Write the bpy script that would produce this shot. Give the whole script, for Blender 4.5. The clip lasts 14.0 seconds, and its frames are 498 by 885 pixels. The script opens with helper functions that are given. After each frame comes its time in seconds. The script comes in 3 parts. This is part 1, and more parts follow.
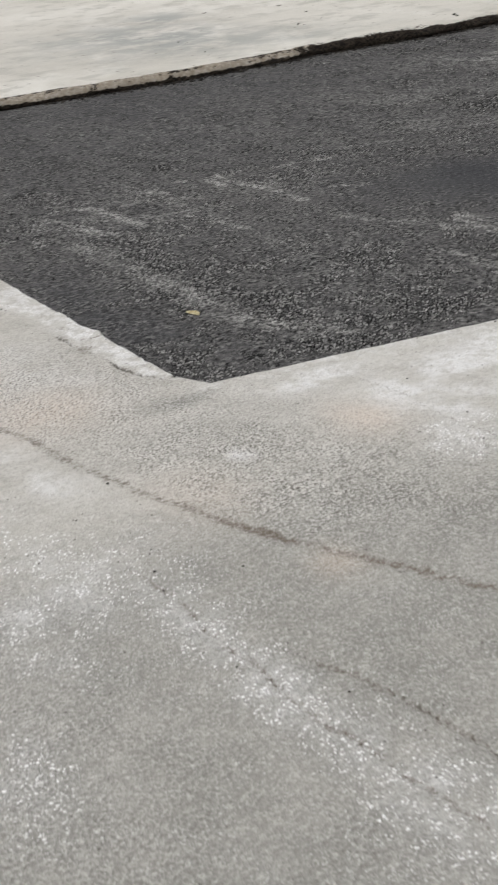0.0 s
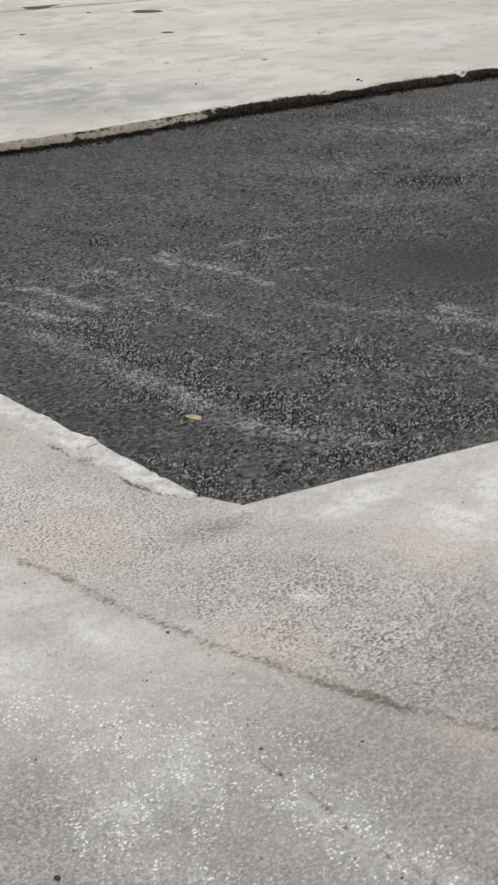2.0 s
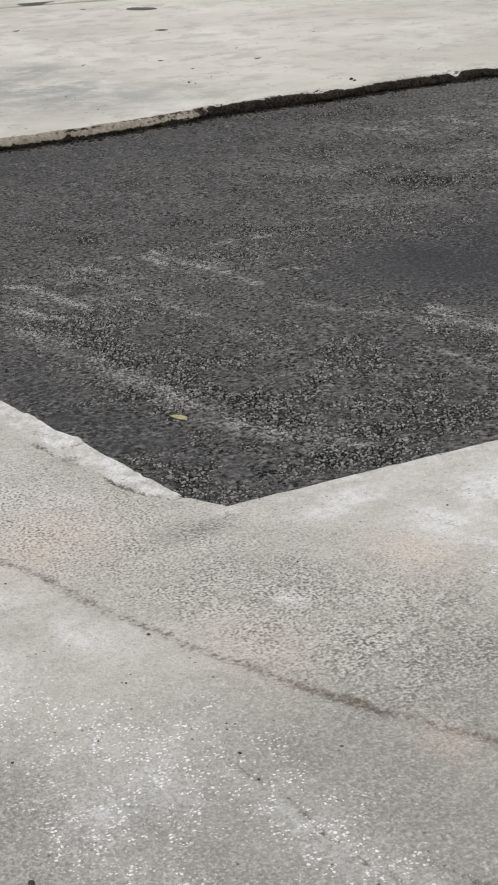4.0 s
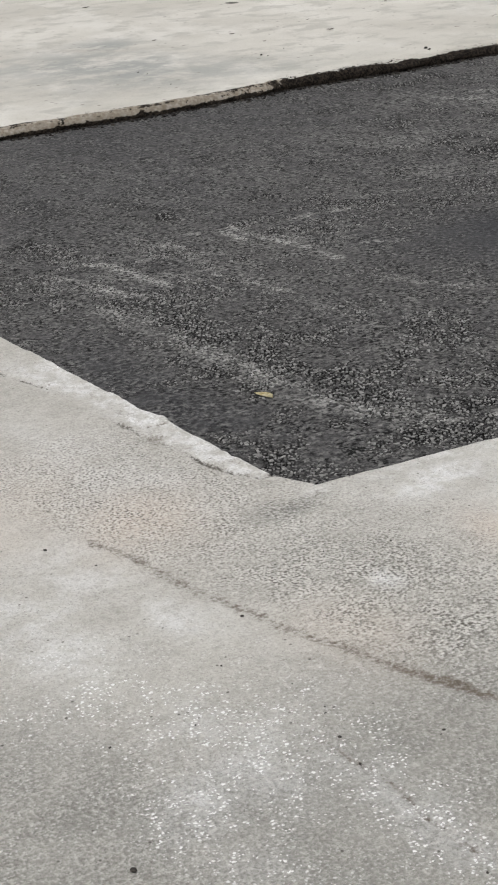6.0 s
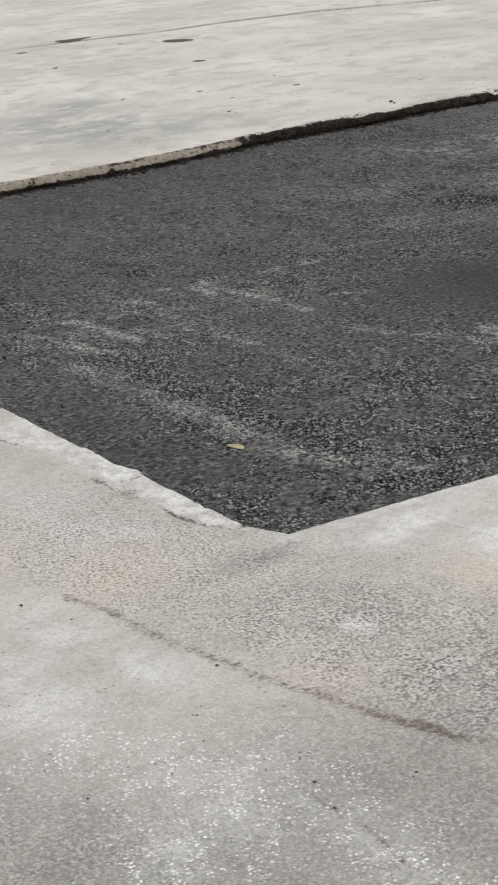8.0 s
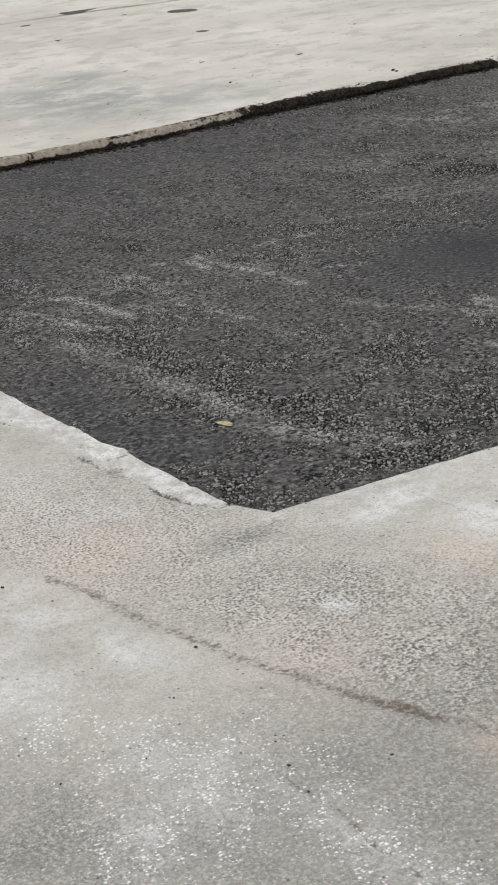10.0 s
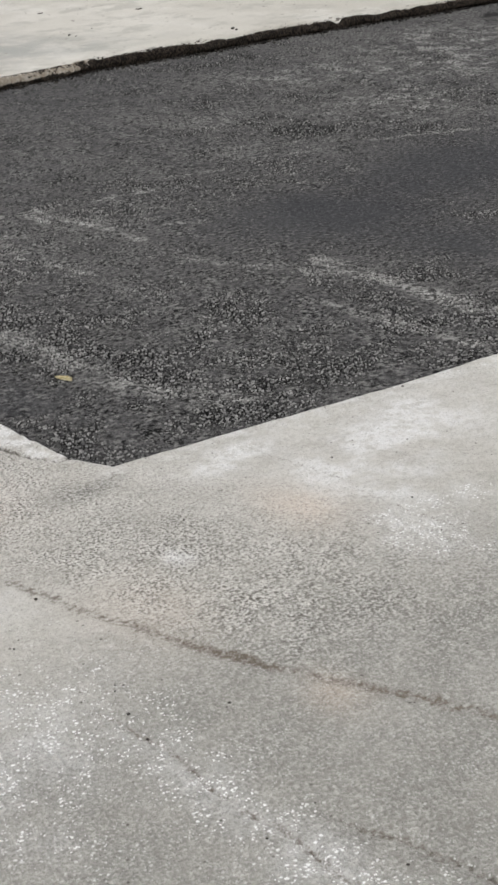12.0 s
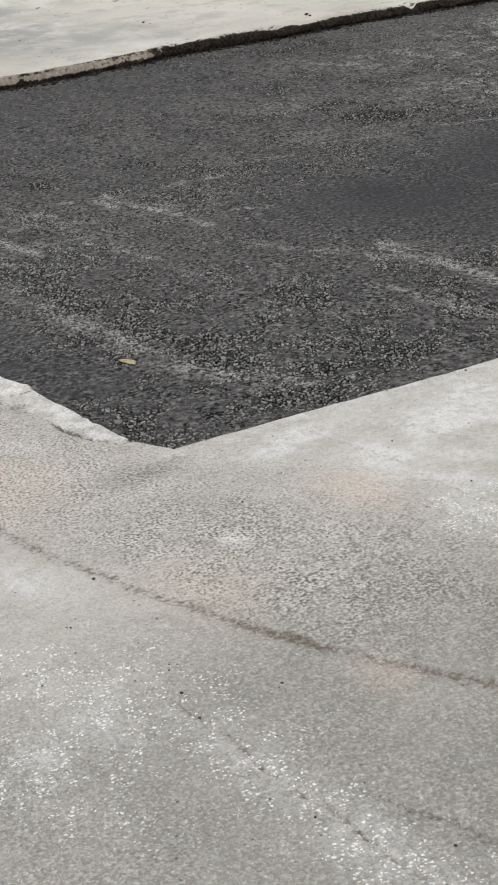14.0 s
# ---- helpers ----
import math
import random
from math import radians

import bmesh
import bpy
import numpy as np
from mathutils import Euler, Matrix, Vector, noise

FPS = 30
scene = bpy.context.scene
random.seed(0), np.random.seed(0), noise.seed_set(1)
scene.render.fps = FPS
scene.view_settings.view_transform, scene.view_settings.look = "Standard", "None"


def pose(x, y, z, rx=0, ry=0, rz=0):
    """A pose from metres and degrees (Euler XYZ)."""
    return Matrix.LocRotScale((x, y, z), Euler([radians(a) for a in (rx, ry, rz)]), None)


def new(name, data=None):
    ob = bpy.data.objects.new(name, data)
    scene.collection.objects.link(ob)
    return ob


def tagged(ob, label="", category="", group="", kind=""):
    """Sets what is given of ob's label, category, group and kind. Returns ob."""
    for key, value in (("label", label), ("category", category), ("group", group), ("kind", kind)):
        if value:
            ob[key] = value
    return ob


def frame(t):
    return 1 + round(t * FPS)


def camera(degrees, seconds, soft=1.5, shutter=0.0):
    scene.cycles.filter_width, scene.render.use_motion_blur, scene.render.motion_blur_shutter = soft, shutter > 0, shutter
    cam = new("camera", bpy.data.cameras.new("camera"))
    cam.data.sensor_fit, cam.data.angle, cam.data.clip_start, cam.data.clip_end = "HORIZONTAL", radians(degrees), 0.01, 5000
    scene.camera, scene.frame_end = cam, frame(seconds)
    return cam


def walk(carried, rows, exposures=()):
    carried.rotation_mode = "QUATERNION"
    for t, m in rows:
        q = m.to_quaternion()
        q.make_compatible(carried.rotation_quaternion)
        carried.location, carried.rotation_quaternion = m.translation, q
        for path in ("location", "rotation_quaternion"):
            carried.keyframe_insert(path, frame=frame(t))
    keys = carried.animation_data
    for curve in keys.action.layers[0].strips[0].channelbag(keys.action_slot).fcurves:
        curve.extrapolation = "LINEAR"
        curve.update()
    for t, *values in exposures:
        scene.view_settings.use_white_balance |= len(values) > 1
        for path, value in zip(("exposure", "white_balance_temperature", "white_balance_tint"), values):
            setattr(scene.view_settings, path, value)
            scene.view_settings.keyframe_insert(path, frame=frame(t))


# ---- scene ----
cam = camera(17.5, 14.0, soft=2.0, shutter=0.35)
PATH = [
    (0, -1.1238, -3.8188, 1.4047, 68.197, 6.051, -20.066),
    (0.5, -1.2605, -3.5216, 1.4297, 68.398, 4.493, -23.801),
    (1, -1.2788, -3.3585, 1.4489, 68.93, 4.781, -24.906),
    (1.5, -1.3768, -3.243, 1.4567, 68.177, 5.703, -26.484),
    (2, -1.4779, -3.2156, 1.5113, 69.043, 3.497, -26.461),
    (2.2, -1.476, -3.2181, 1.5181, 69.702, 3.151, -26.42),
    (4.3, -1.444, -3.2, 1.5059, 68.594, 3.042, -26.497),
    (4.5, -1.4433, -3.188, 1.5043, 68.257, 3.115, -26.062),
    (5, -1.438, -3.1747, 1.5, 67.948, 3.708, -25.762),
    (5.5, -1.4519, -3.1573, 1.4995, 67.776, 4.355, -25.219),
    (6, -1.4641, -3.1413, 1.5012, 68.192, 4.656, -24.45),
    (6.5, -1.4614, -3.1632, 1.5001, 68.236, 4.898, -25.073),
    (7, -1.4647, -3.1845, 1.5105, 68.621, 4.735, -26.756),
    (7.5, -1.4704, -3.1871, 1.5083, 69.461, 4.949, -27.169),
    (8, -1.468, -3.1958, 1.5169, 69.945, 5.621, -25.624),
    (8.2, -1.458, -3.1924, 1.5107, 70.067, 5.871, -24.964),
    (10.3, -1.3719, -3.1969, 1.5124, 68.785, 6.664, -25.524),
    (10.5, -1.3755, -3.2043, 1.513, 68.827, 6.508, -26.148),
    (11, -1.3806, -3.2251, 1.5154, 68.655, 6.155, -28.24),
    (11.5, -1.3823, -3.2286, 1.5227, 68.344, 4.843, -30.307),
    (12, -1.4069, -3.2291, 1.5264, 66.956, 3.735, -30.48),
    (12.5, -1.4026, -3.2272, 1.5119, 65.663, 4.12, -29.628),
    (13, -1.3959, -3.2335, 1.5162, 65.755, 4.312, -28.8),
    (13.5, -1.3919, -3.2478, 1.5164, 66.259, 4.465, -27.911),
    (14, -1.3755, -3.2587, 1.512, 66.765, 4.542, -27.797),
]
walk(cam, [(r[0], pose(*r[1:])) for r in PATH])

# ---- light: a bright overcast sky ----
world = bpy.data.worlds.new("overcast_sky")
scene.world = world
world.use_nodes = True
wn, wl = world.node_tree.nodes, world.node_tree.links
wn.clear()
sky = wn.new("ShaderNodeTexSky")
sky.sky_type, sky.sun_disc = "NISHITA", False
sky.sun_elevation, sky.sun_rotation = radians(52), radians(200)
sky.air_density, sky.dust_density = 1.0, 4.0
grey = wn.new("ShaderNodeHueSaturation")
grey.inputs["Saturation"].default_value = 0.14
back = wn.new("ShaderNodeBackground")
back.inputs["Strength"].default_value = 0.115
sky_out = wn.new("ShaderNodeOutputWorld")
wl.new(sky.outputs[0], grey.inputs["Color"])
wl.new(grey.outputs[0], back.inputs["Color"])
wl.new(back.outputs[0], sky_out.inputs[0])

sun_data = bpy.data.lights.new("sun", "SUN")
sun_data.energy, sun_data.angle, sun_data.color = 1.0, radians(18), (1.0, 0.96, 0.88)
sun = new("sun", sun_data)
sun.matrix_world = pose(0, 0, 20, 38, 0, -160)
scene.view_settings.exposure = 0.2


# ---- numbers that wander: lattice noise on arrays ----
def value_noise(x, y, seed):
    xi, yi = np.floor(x).astype(np.int64), np.floor(y).astype(np.int64)
    fx, fy = x - xi, y - yi
    fx, fy = fx * fx * (3 - 2 * fx), fy * fy * (3 - 2 * fy)

    def corner(a, b):
        h = (a * 374761393 + b * 668265263 + seed * 974634777) & 0xFFFFFFFF
        h = ((h ^ (h >> 13)) * 1274126177) & 0xFFFFFFFF
        h = ((h ^ (h >> 15)) * 739982445) & 0xFFFFFFFF
        return ((h ^ (h >> 16)) & 0xFFFF) / 65535.0
    low = corner(xi, yi) * (1 - fx) + corner(xi + 1, yi) * fx
    high = corner(xi, yi + 1) * (1 - fx) + corner(xi + 1, yi + 1) * fx
    return low * (1 - fy) + high * fy


def fbm(x, y, size, seed, octaves=4):
    """Wandering values about 0, from -1 to 1; size: metres of the largest swell."""
    x, y = np.asarray(x, float) / size, np.asarray(y, float) / size
    total, weight, gain = 0.0, 0.0, 1.0
    for k in range(octaves):
        total = total + gain * (2 * value_noise(x * 2 ** k + 17.3 * k, y * 2 ** k - 9.1 * k, seed + k) - 1)
        weight, gain = weight + gain, gain * 0.55
    return total / weight


def smooth(a, b, v):
    s = np.clip((v - a) / (b - a), 0, 1)
    return s * s * (3 - 2 * s)


def blob(x, y, cx, cy, rx, ry, turn=0.0):
    """1 at the middle of a soft round spot, 0 well outside."""
    c, s = math.cos(radians(turn)), math.sin(radians(turn))
    u, v = (x - cx) * c + (y - cy) * s, (y - cy) * c - (x - cx) * s
    return np.exp(-((u / rx) ** 2 + (v / ry) ** 2))


def along(x, y, line):
    """Distance to a bent line, and how far along it, from 0 to 1, the nearest place lies."""
    best, where = np.full(np.shape(x), 1e9), np.zeros(np.shape(x))
    n = len(line) - 1
    for i in range(n):
        (ax, ay), (bx, by) = line[i], line[i + 1]
        s = np.clip(((x - ax) * (bx - ax) + (y - ay) * (by - ay)) / ((bx - ax) ** 2 + (by - ay) ** 2), 0, 1)
        d = np.hypot(x - ax - s * (bx - ax), y - ay - s * (by - ay))
        where = np.where(d < best, (i + s) / n, where)
        best = np.minimum(best, d)
    return best, where


# ---- materials ----
class Nodes:
    def __init__(self, name):
        self.mat = bpy.data.materials.new(name)
        self.mat.use_nodes = True
        self.tree = self.mat.node_tree
        self.shader = self.tree.nodes["Principled BSDF"]
        self.place = self.add("ShaderNodeTexCoord").outputs["Object"]

    def add(self, kind):
        return self.tree.nodes.new(kind)

    def link(self, a, b):
        self.tree.links.new(a, b)

    def wobble(self, scale, amount):
        """Bend the place by a little noise from here on, so that grains come out irregular."""
        t = self.add("ShaderNodeTexNoise")
        t.inputs["Scale"].default_value, t.inputs["Detail"].default_value = scale, 2
        self.link(self.place, t.inputs["Vector"])
        m = self.add("ShaderNodeVectorMath")
        m.operation = "MULTIPLY_ADD"
        self.link(t.outputs["Color"], m.inputs[0])
        m.inputs[1].default_value = (amount, amount, 0)
        self.link(self.place, m.inputs[2])
        self.place = m.outputs[0]

    def noise(self, scale, detail=4, rough=0.6, stretch=None, seed=0.0, turn=0.0):
        n = self.add("ShaderNodeTexNoise")
        n.inputs["Scale"].default_value, n.inputs["Detail"].default_value, n.inputs["Roughness"].default_value = scale, detail, rough
        m = self.add("ShaderNodeMapping")
        m.inputs["Location"].default_value = (seed, seed * 0.7, seed * 0.3)
        m.inputs["Scale"].default_value = stretch or (1, 1, 1)
        m.inputs["Rotation"].default_value = (0, 0, radians(turn))
        self.link(self.place, m.inputs["Vector"])
        self.link(m.outputs[0], n.inputs["Vector"])
        return n.outputs[0]

    def cells(self, scale, feature="F1", stretch=None, seed=0.0):
        v = self.add("ShaderNodeTexVoronoi")
        v.feature = feature
        v.inputs["Scale"].default_value = scale
        m = self.add("ShaderNodeMapping")
        m.inputs["Location"].default_value = (seed, seed * 0.6, seed * 0.2)
        m.inputs["Scale"].default_value = stretch or (1, 1, 1)
        self.link(self.place, m.inputs["Vector"])
        self.link(m.outputs[0], v.inputs["Vector"])
        return v

    def ramp(self, value, a, b, low=0.0, high=1.0):
        r = self.add("ShaderNodeMapRange")
        r.interpolation_type = "SMOOTHSTEP"
        for key, val in (("From Min", a), ("From Max", b), ("To Min", low), ("To Max", high)):
            r.inputs[key].default_value = val
        self.link(value, r.inputs["Value"])
        return r.outputs[0]

    def maths(self, op, a, b):
        m = self.add("ShaderNodeMath")
        m.operation = op
        for i, v in enumerate((a, b)):
            if isinstance(v, (int, float)):
                m.inputs[i].default_value = v
            else:
                self.link(v, m.inputs[i])
        return m.outputs[0]

    def times(self, a, b):
        return self.maths("MULTIPLY", a, b)

    def mask(self, name):
        a = self.add("ShaderNodeAttribute")
        a.attribute_name = name
        return a.outputs["Fac"]

    def mix(self, factor, a, b, kind="MIX"):
        m = self.add("ShaderNodeMix")
        m.data_type, m.blend_type = "RGBA", kind
        for sock, v in ((m.inputs["Factor"], factor), (m.inputs[6], a), (m.inputs[7], b)):
            if isinstance(v, (int, float)):
                sock.default_value = v
            elif isinstance(v, tuple):
                sock.default_value = (*v, 1)
            else:
                self.link(v, sock)
        return m.outputs[2]

    def finish(self, colour, rough, height=None, depth=0.002, strength=0.6, specular=0.3):
        if isinstance(colour, tuple):
            self.shader.inputs["Base Color"].default_value = (*colour, 1)
        else:
            self.link(colour, self.shader.inputs["Base Color"])
        if isinstance(rough, (int, float)):
            self.shader.inputs["Roughness"].default_value = rough
        else:
            self.link(rough, self.shader.inputs["Roughness"])
        self.shader.inputs["Specular IOR Level"].default_value = specular
        if height is not None:
            b = self.add("ShaderNodeBump")
            b.inputs["Strength"].default_value, b.inputs["Distance"].default_value = strength, depth
            self.link(height, b.inputs["Height"])
            self.link(b.outputs[0], self.shader.inputs["Normal"])
        return self.mat


def worn_concrete():
    """Old road concrete: cement paste with open grit, white quartz chips, dark pits, stains by mask."""
    n = Nodes("worn_concrete")
    swell, patchy, mottle = n.noise(1.6, 5), n.noise(8, 5, seed=3), n.noise(30, 4, 0.6, seed=13)
    grain, fleck = n.noise(125, 2, 0.7, seed=5), n.noise(210, 2, 0.6, seed=15)
    colour = n.mix(n.ramp(swell, 0.35, 0.68), (0.472, 0.458, 0.422), (0.555, 0.54, 0.505))
    colour = n.mix(n.ramp(patchy, 0.38, 0.66, 0, 0.42), colour, (0.365, 0.35, 0.318))
    colour = n.mix(n.ramp(mottle, 0.50, 0.66, 0, 0.36), colour, (0.58, 0.562, 0.53))
    colour = n.mix(n.ramp(mottle, 0.48, 0.34, 0, 0.20), colour, (0.29, 0.278, 0.25))
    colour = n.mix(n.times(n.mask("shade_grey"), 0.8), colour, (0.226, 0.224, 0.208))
    cloud = n.ramp(n.noise(34, 4, 0.65, seed=21), 0.34, 0.58, 0.35, 1.0)
    colour = n.mix(n.times(n.mask("pale"), cloud), colour, (0.735, 0.735, 0.735))
    colour = n.mix(n.times(n.mask("rusty"), 0.75), colour, (0.64, 0.545, 0.465))
    lump = n.noise(72, 3, 0.65, seed=27)
    colour = n.mix(n.ramp(lump, 0.53, 0.64, 0, 0.20), colour, (0.72, 0.705, 0.675))
    colour = n.mix(n.ramp(lump, 0.46, 0.35, 0, 0.20), colour, (0.22, 0.208, 0.185))
    # sand grains, light and dark
    open_grit = n.maths("ADD", n.times(n.mask("pitted"), 0.72), 0.22)
    colour = n.mix(n.times(n.ramp(grain, 0.52, 0.64, 0, 0.75), open_grit), colour, (0.74, 0.72, 0.685))
    colour = n.mix(n.times(n.ramp(grain, 0.46, 0.36, 0, 0.6), open_grit), colour, (0.20, 0.188, 0.166))
    colour = n.mix(n.ramp(fleck, 0.40, 0.31, 0, 0.5), colour, (0.14, 0.13, 0.115))
    # hollows where the paste has worn out between the grit, with bare sand on their rims
    zone = n.ramp(n.noise(15, 3, seed=9), 0.36, 0.56, 0.50, 1.0)
    worn = n.noise(150, 1, 0.45, seed=2)
    deep = n.times(n.maths("ADD", n.times(n.mask("pitted"), 0.88), 0.10), zone)
    pit = n.times(n.ramp(worn, 0.46, 0.36), deep)
    colour = n.mix(pit, colour, (0.115, 0.103, 0.089))
    colour = n.mix(n.times(n.ramp(worn, 0.53, 0.63, 0, 0.75), deep), colour, (0.76, 0.74, 0.71))
    # single coarse hollows
    holes = n.cells(40, seed=4)
    hole = n.times(n.ramp(holes.outputs["Distance"], 0.16, 0.07), n.ramp(holes.outputs["Color"], 0.70, 0.76))
    colour = n.mix(n.times(hole, 0.8), colour, (0.07, 0.062, 0.054))
    # quartz chips in loose clusters
    n.wobble(150, 0.008)
    heap = n.ramp(n.noise(19, 4, 0.6, seed=17), 0.38, 0.53, 0.10, 1.0)
    chip = None
    for size, seed in ((104, 7), (160, 19)):
        chips = n.cells(size, seed=seed)
        one = n.times(n.ramp(chips.outputs["Distance"], 0.48, 0.16), n.ramp(chips.outputs["Color"], 0.48, 0.68))
        chip = one if chip is None else n.maths("MAXIMUM", chip, one)
    chip = n.times(n.times(chip, heap), n.mask("chippy"))
    colour = n.mix(n.ramp(chip, 0.05, 0.80), colour, (0.88, 0.88, 0.875))
    # soot-dark cracks and dirt
    torn = n.times(n.maths("SUBTRACT", n.noise(95, 3, 0.65, seed=11), 0.5), 2.1)
    dirty = n.times(n.ramp(n.maths("ADD", n.mask("dirt"), torn), 0.20, 0.95), n.ramp(n.mask("dirt"), 0.02, 0.40))
    colour = n.mix(n.times(dirty, 0.9), colour, (0.135, 0.108, 0.084))
    split = n.times(n.ramp(n.maths("ADD", n.mask("crack"), torn), 0.22, 0.85), n.ramp(n.mask("crack"), 0.03, 0.35))
    colour = n.mix(n.times(split, 0.85), colour, (0.085, 0.077, 0.068))
    height = n.maths("ADD", n.times(grain, 1.2), n.times(pit, -1.6))
    height = n.maths("ADD", height, n.times(chip, 0.5))
    return n.finish(colour, n.ramp(grain, 0.3, 0.7, 0.95, 0.78), height, 0.004, 0.8, 0.25)


def pale_concrete():
    """The far slab: cleaner, paler, trowelled concrete with long soft streaks of silt, its broken edge darkened by
    mask: tar, and painted shade under the left nose.
    """
    n = Nodes("pale_concrete")
    swell = n.noise(0.55, 5, stretch=(1, 1.2, 1))
    streak, patchy = n.noise(1.1, 5, 0.65, stretch=(1.5, 0.8, 1), seed=4), n.noise(4.5, 5, 0.62, seed=6)
    grain = n.noise(70, 3, 0.7, seed=1)
    colour = n.mix(n.ramp(swell, 0.36, 0.66), (0.53, 0.51, 0.465), (0.64, 0.62, 0.575))
    colour = n.mix(n.ramp(streak, 0.50, 0.68, 0, 0.6), colour, (0.72, 0.705, 0.67))
    colour = n.mix(n.ramp(patchy, 0.50, 0.36, 0, 0.6), colour, (0.42, 0.41, 0.375))
    colour = n.mix(n.times(n.mask("shade_grey"), n.ramp(n.noise(4.5, 6, 0.72, seed=33), 0.36, 0.58, 0.15, 1.0)), colour, (0.335, 0.343, 0.333))
    colour = n.mix(n.ramp(grain, 0.45, 0.30, 0, 0.4), colour, (0.28, 0.26, 0.23))
    spots = n.cells(13, seed=3)
    spot = n.times(n.ramp(spots.outputs["Distance"], 0.19, 0.10), n.ramp(spots.outputs["Color"], 0.56, 0.62))
    colour = n.mix(n.times(spot, 0.65), colour, (0.17, 0.15, 0.125))
    colour = n.mix(n.times(n.mask("dirt"), n.ramp(n.noise(45, 4, seed=8), 0.3, 0.62, 0.62, 1.0)), colour, (0.235, 0.20, 0.155))
    ragged = n.times(n.maths("SUBTRACT", n.noise(34, 5, 0.7, seed=31), 0.5), 1.9)
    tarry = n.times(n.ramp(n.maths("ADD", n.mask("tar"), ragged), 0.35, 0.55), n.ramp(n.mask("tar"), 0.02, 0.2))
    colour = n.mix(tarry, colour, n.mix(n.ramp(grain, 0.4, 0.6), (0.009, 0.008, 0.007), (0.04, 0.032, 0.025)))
    height = n.maths("ADD", grain, n.times(patchy, 2.0))
    return n.finish(colour, 0.92, height, 0.004, 0.6, 0.1)


def fresh_asphalt():
    """The mat between the stones: tarry fines, gap shade painted black where it is open, filmed with grey dust along
    the drag marks.
    """
    n = Nodes("asphalt")
    swell = n.noise(1.4, 5, 0.6, stretch=(1.7, 0.55, 1))
    drag = n.noise(6, 5, 0.65, stretch=(2.2, 0.6, 1), seed=3)
    fine, flake, blot = n.noise(95, 2, 0.6, seed=2), n.noise(58, 3, 0.6, seed=12), n.noise(26, 4, 0.65, seed=22)
    colour = n.mix(n.ramp(swell, 0.34, 0.68), (0.086, 0.084, 0.087), (0.122, 0.119, 0.119))
    colour = n.mix(n.ramp(drag, 0.50, 0.68, 0, 0.45), colour, (0.142, 0.140, 0.138))
    colour = n.mix(n.ramp(drag, 0.46, 0.32, 0, 0.35), colour, (0.052, 0.051, 0.053))
    colour = n.mix(n.times(n.mask("slick"), 0.72), colour, (0.036, 0.038, 0.044))
    n.wobble(120, 0.010)
    rough = n.maths("ADD", n.times(n.mask("coarse"), 0.62), n.times(n.ramp(n.noise(9, 4, 0.65, (1.5, 0.8, 1), 16), 0.40, 0.60, 0.30, 0.92), n.maths("SUBTRACT", 1.0, n.times(n.mask("slick"), 0.68))))
    # flakes of tar and bare fines, light and dark
    colour = n.mix(n.times(n.ramp(flake, 0.53, 0.62, 0, 1.0), rough), colour, (0.23, 0.227, 0.221))
    colour = n.mix(n.times(n.ramp(flake, 0.475, 0.40, 0, 1.15), rough), colour, (0.010, 0.010, 0.010))
    colour = n.mix(n.times(n.ramp(fine, 0.54, 0.63, 0, 0.55), rough), colour, (0.23, 0.228, 0.22))
    colour = n.mix(n.times(n.ramp(fine, 0.46, 0.37, 0, 0.9), rough), colour, (0.010, 0.010, 0.010))
    colour = n.mix(n.times(n.ramp(blot, 0.47, 0.36, 0, 0.5), rough), colour, (0.026, 0.026, 0.027))
    # shade in the open gaps under the stones, painted in as near-black
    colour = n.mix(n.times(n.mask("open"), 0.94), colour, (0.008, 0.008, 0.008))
    # dust: a thin film, and thicker where it caught on the flakes
    wisp = n.times(n.ramp(n.noise(11, 4, 0.6, (0.3, 2.0, 1), 8, 50), 0.56, 0.70), n.ramp(n.noise(1.9, 3, 0.5, seed=14), 0.42, 0.60))
    caught = n.ramp(n.maths("ADD", n.times(flake, 0.6), n.times(fine, 0.4)), 0.46, 0.56, 0.08, 1.0)
    film = n.maths("MAXIMUM", n.mask("dusty"), n.times(n.times(wisp, 0.35), n.maths("SUBTRACT", 1.0, n.mask("slick"))))
    colour = n.mix(n.times(n.times(film, caught), 0.9), colour, (0.36, 0.357, 0.345))
    height = n.maths("ADD", n.times(fine, 0.7), n.times(flake, 1.4))
    wear = n.maths("SUBTRACT", 0.95, n.times(n.mask("slick"), 0.12))
    return n.finish(colour, wear, height, 0.006, 0.8, 0.06)


def stony(name, dark, light, rough=0.8, bias=2.0):
    """Stones in one mesh, each with a tone of its own; dust lies on some of them."""
    n = Nodes(name)
    info = n.add("ShaderNodeNewGeometry")
    own = info.outputs["Random Per Island"]
    speck = n.noise(240, 3, 0.7)
    colour = n.mix(n.maths("POWER", own, bias), dark, light)
    colour = n.mix(n.ramp(speck, 0.5, 0.7, 0, 0.4), colour, tuple(min(0.9, 1.5 * c) for c in light))
    again = n.maths("FRACT", n.times(own, 37.0), 0.0)
    film = n.times(n.mask("dusty"), n.ramp(again, 0.25, 0.85, 0.1, 1.0))
    colour = n.mix(film, colour, (0.46, 0.455, 0.44))
    colour = n.mix(n.times(n.mask("tarred"), 0.75), colour, (0.088, 0.086, 0.088))
    return n.finish(colour, rough, speck, 0.001, 0.4, 0.1)


def plain(name, dark, light, scale=90, rough=0.8):
    n = Nodes(name)
    speck = n.noise(scale, 4, 0.65)
    return n.finish(n.mix(n.ramp(speck, 0.35, 0.65), dark, light), rough, speck, 0.001, 0.4, 0.3)


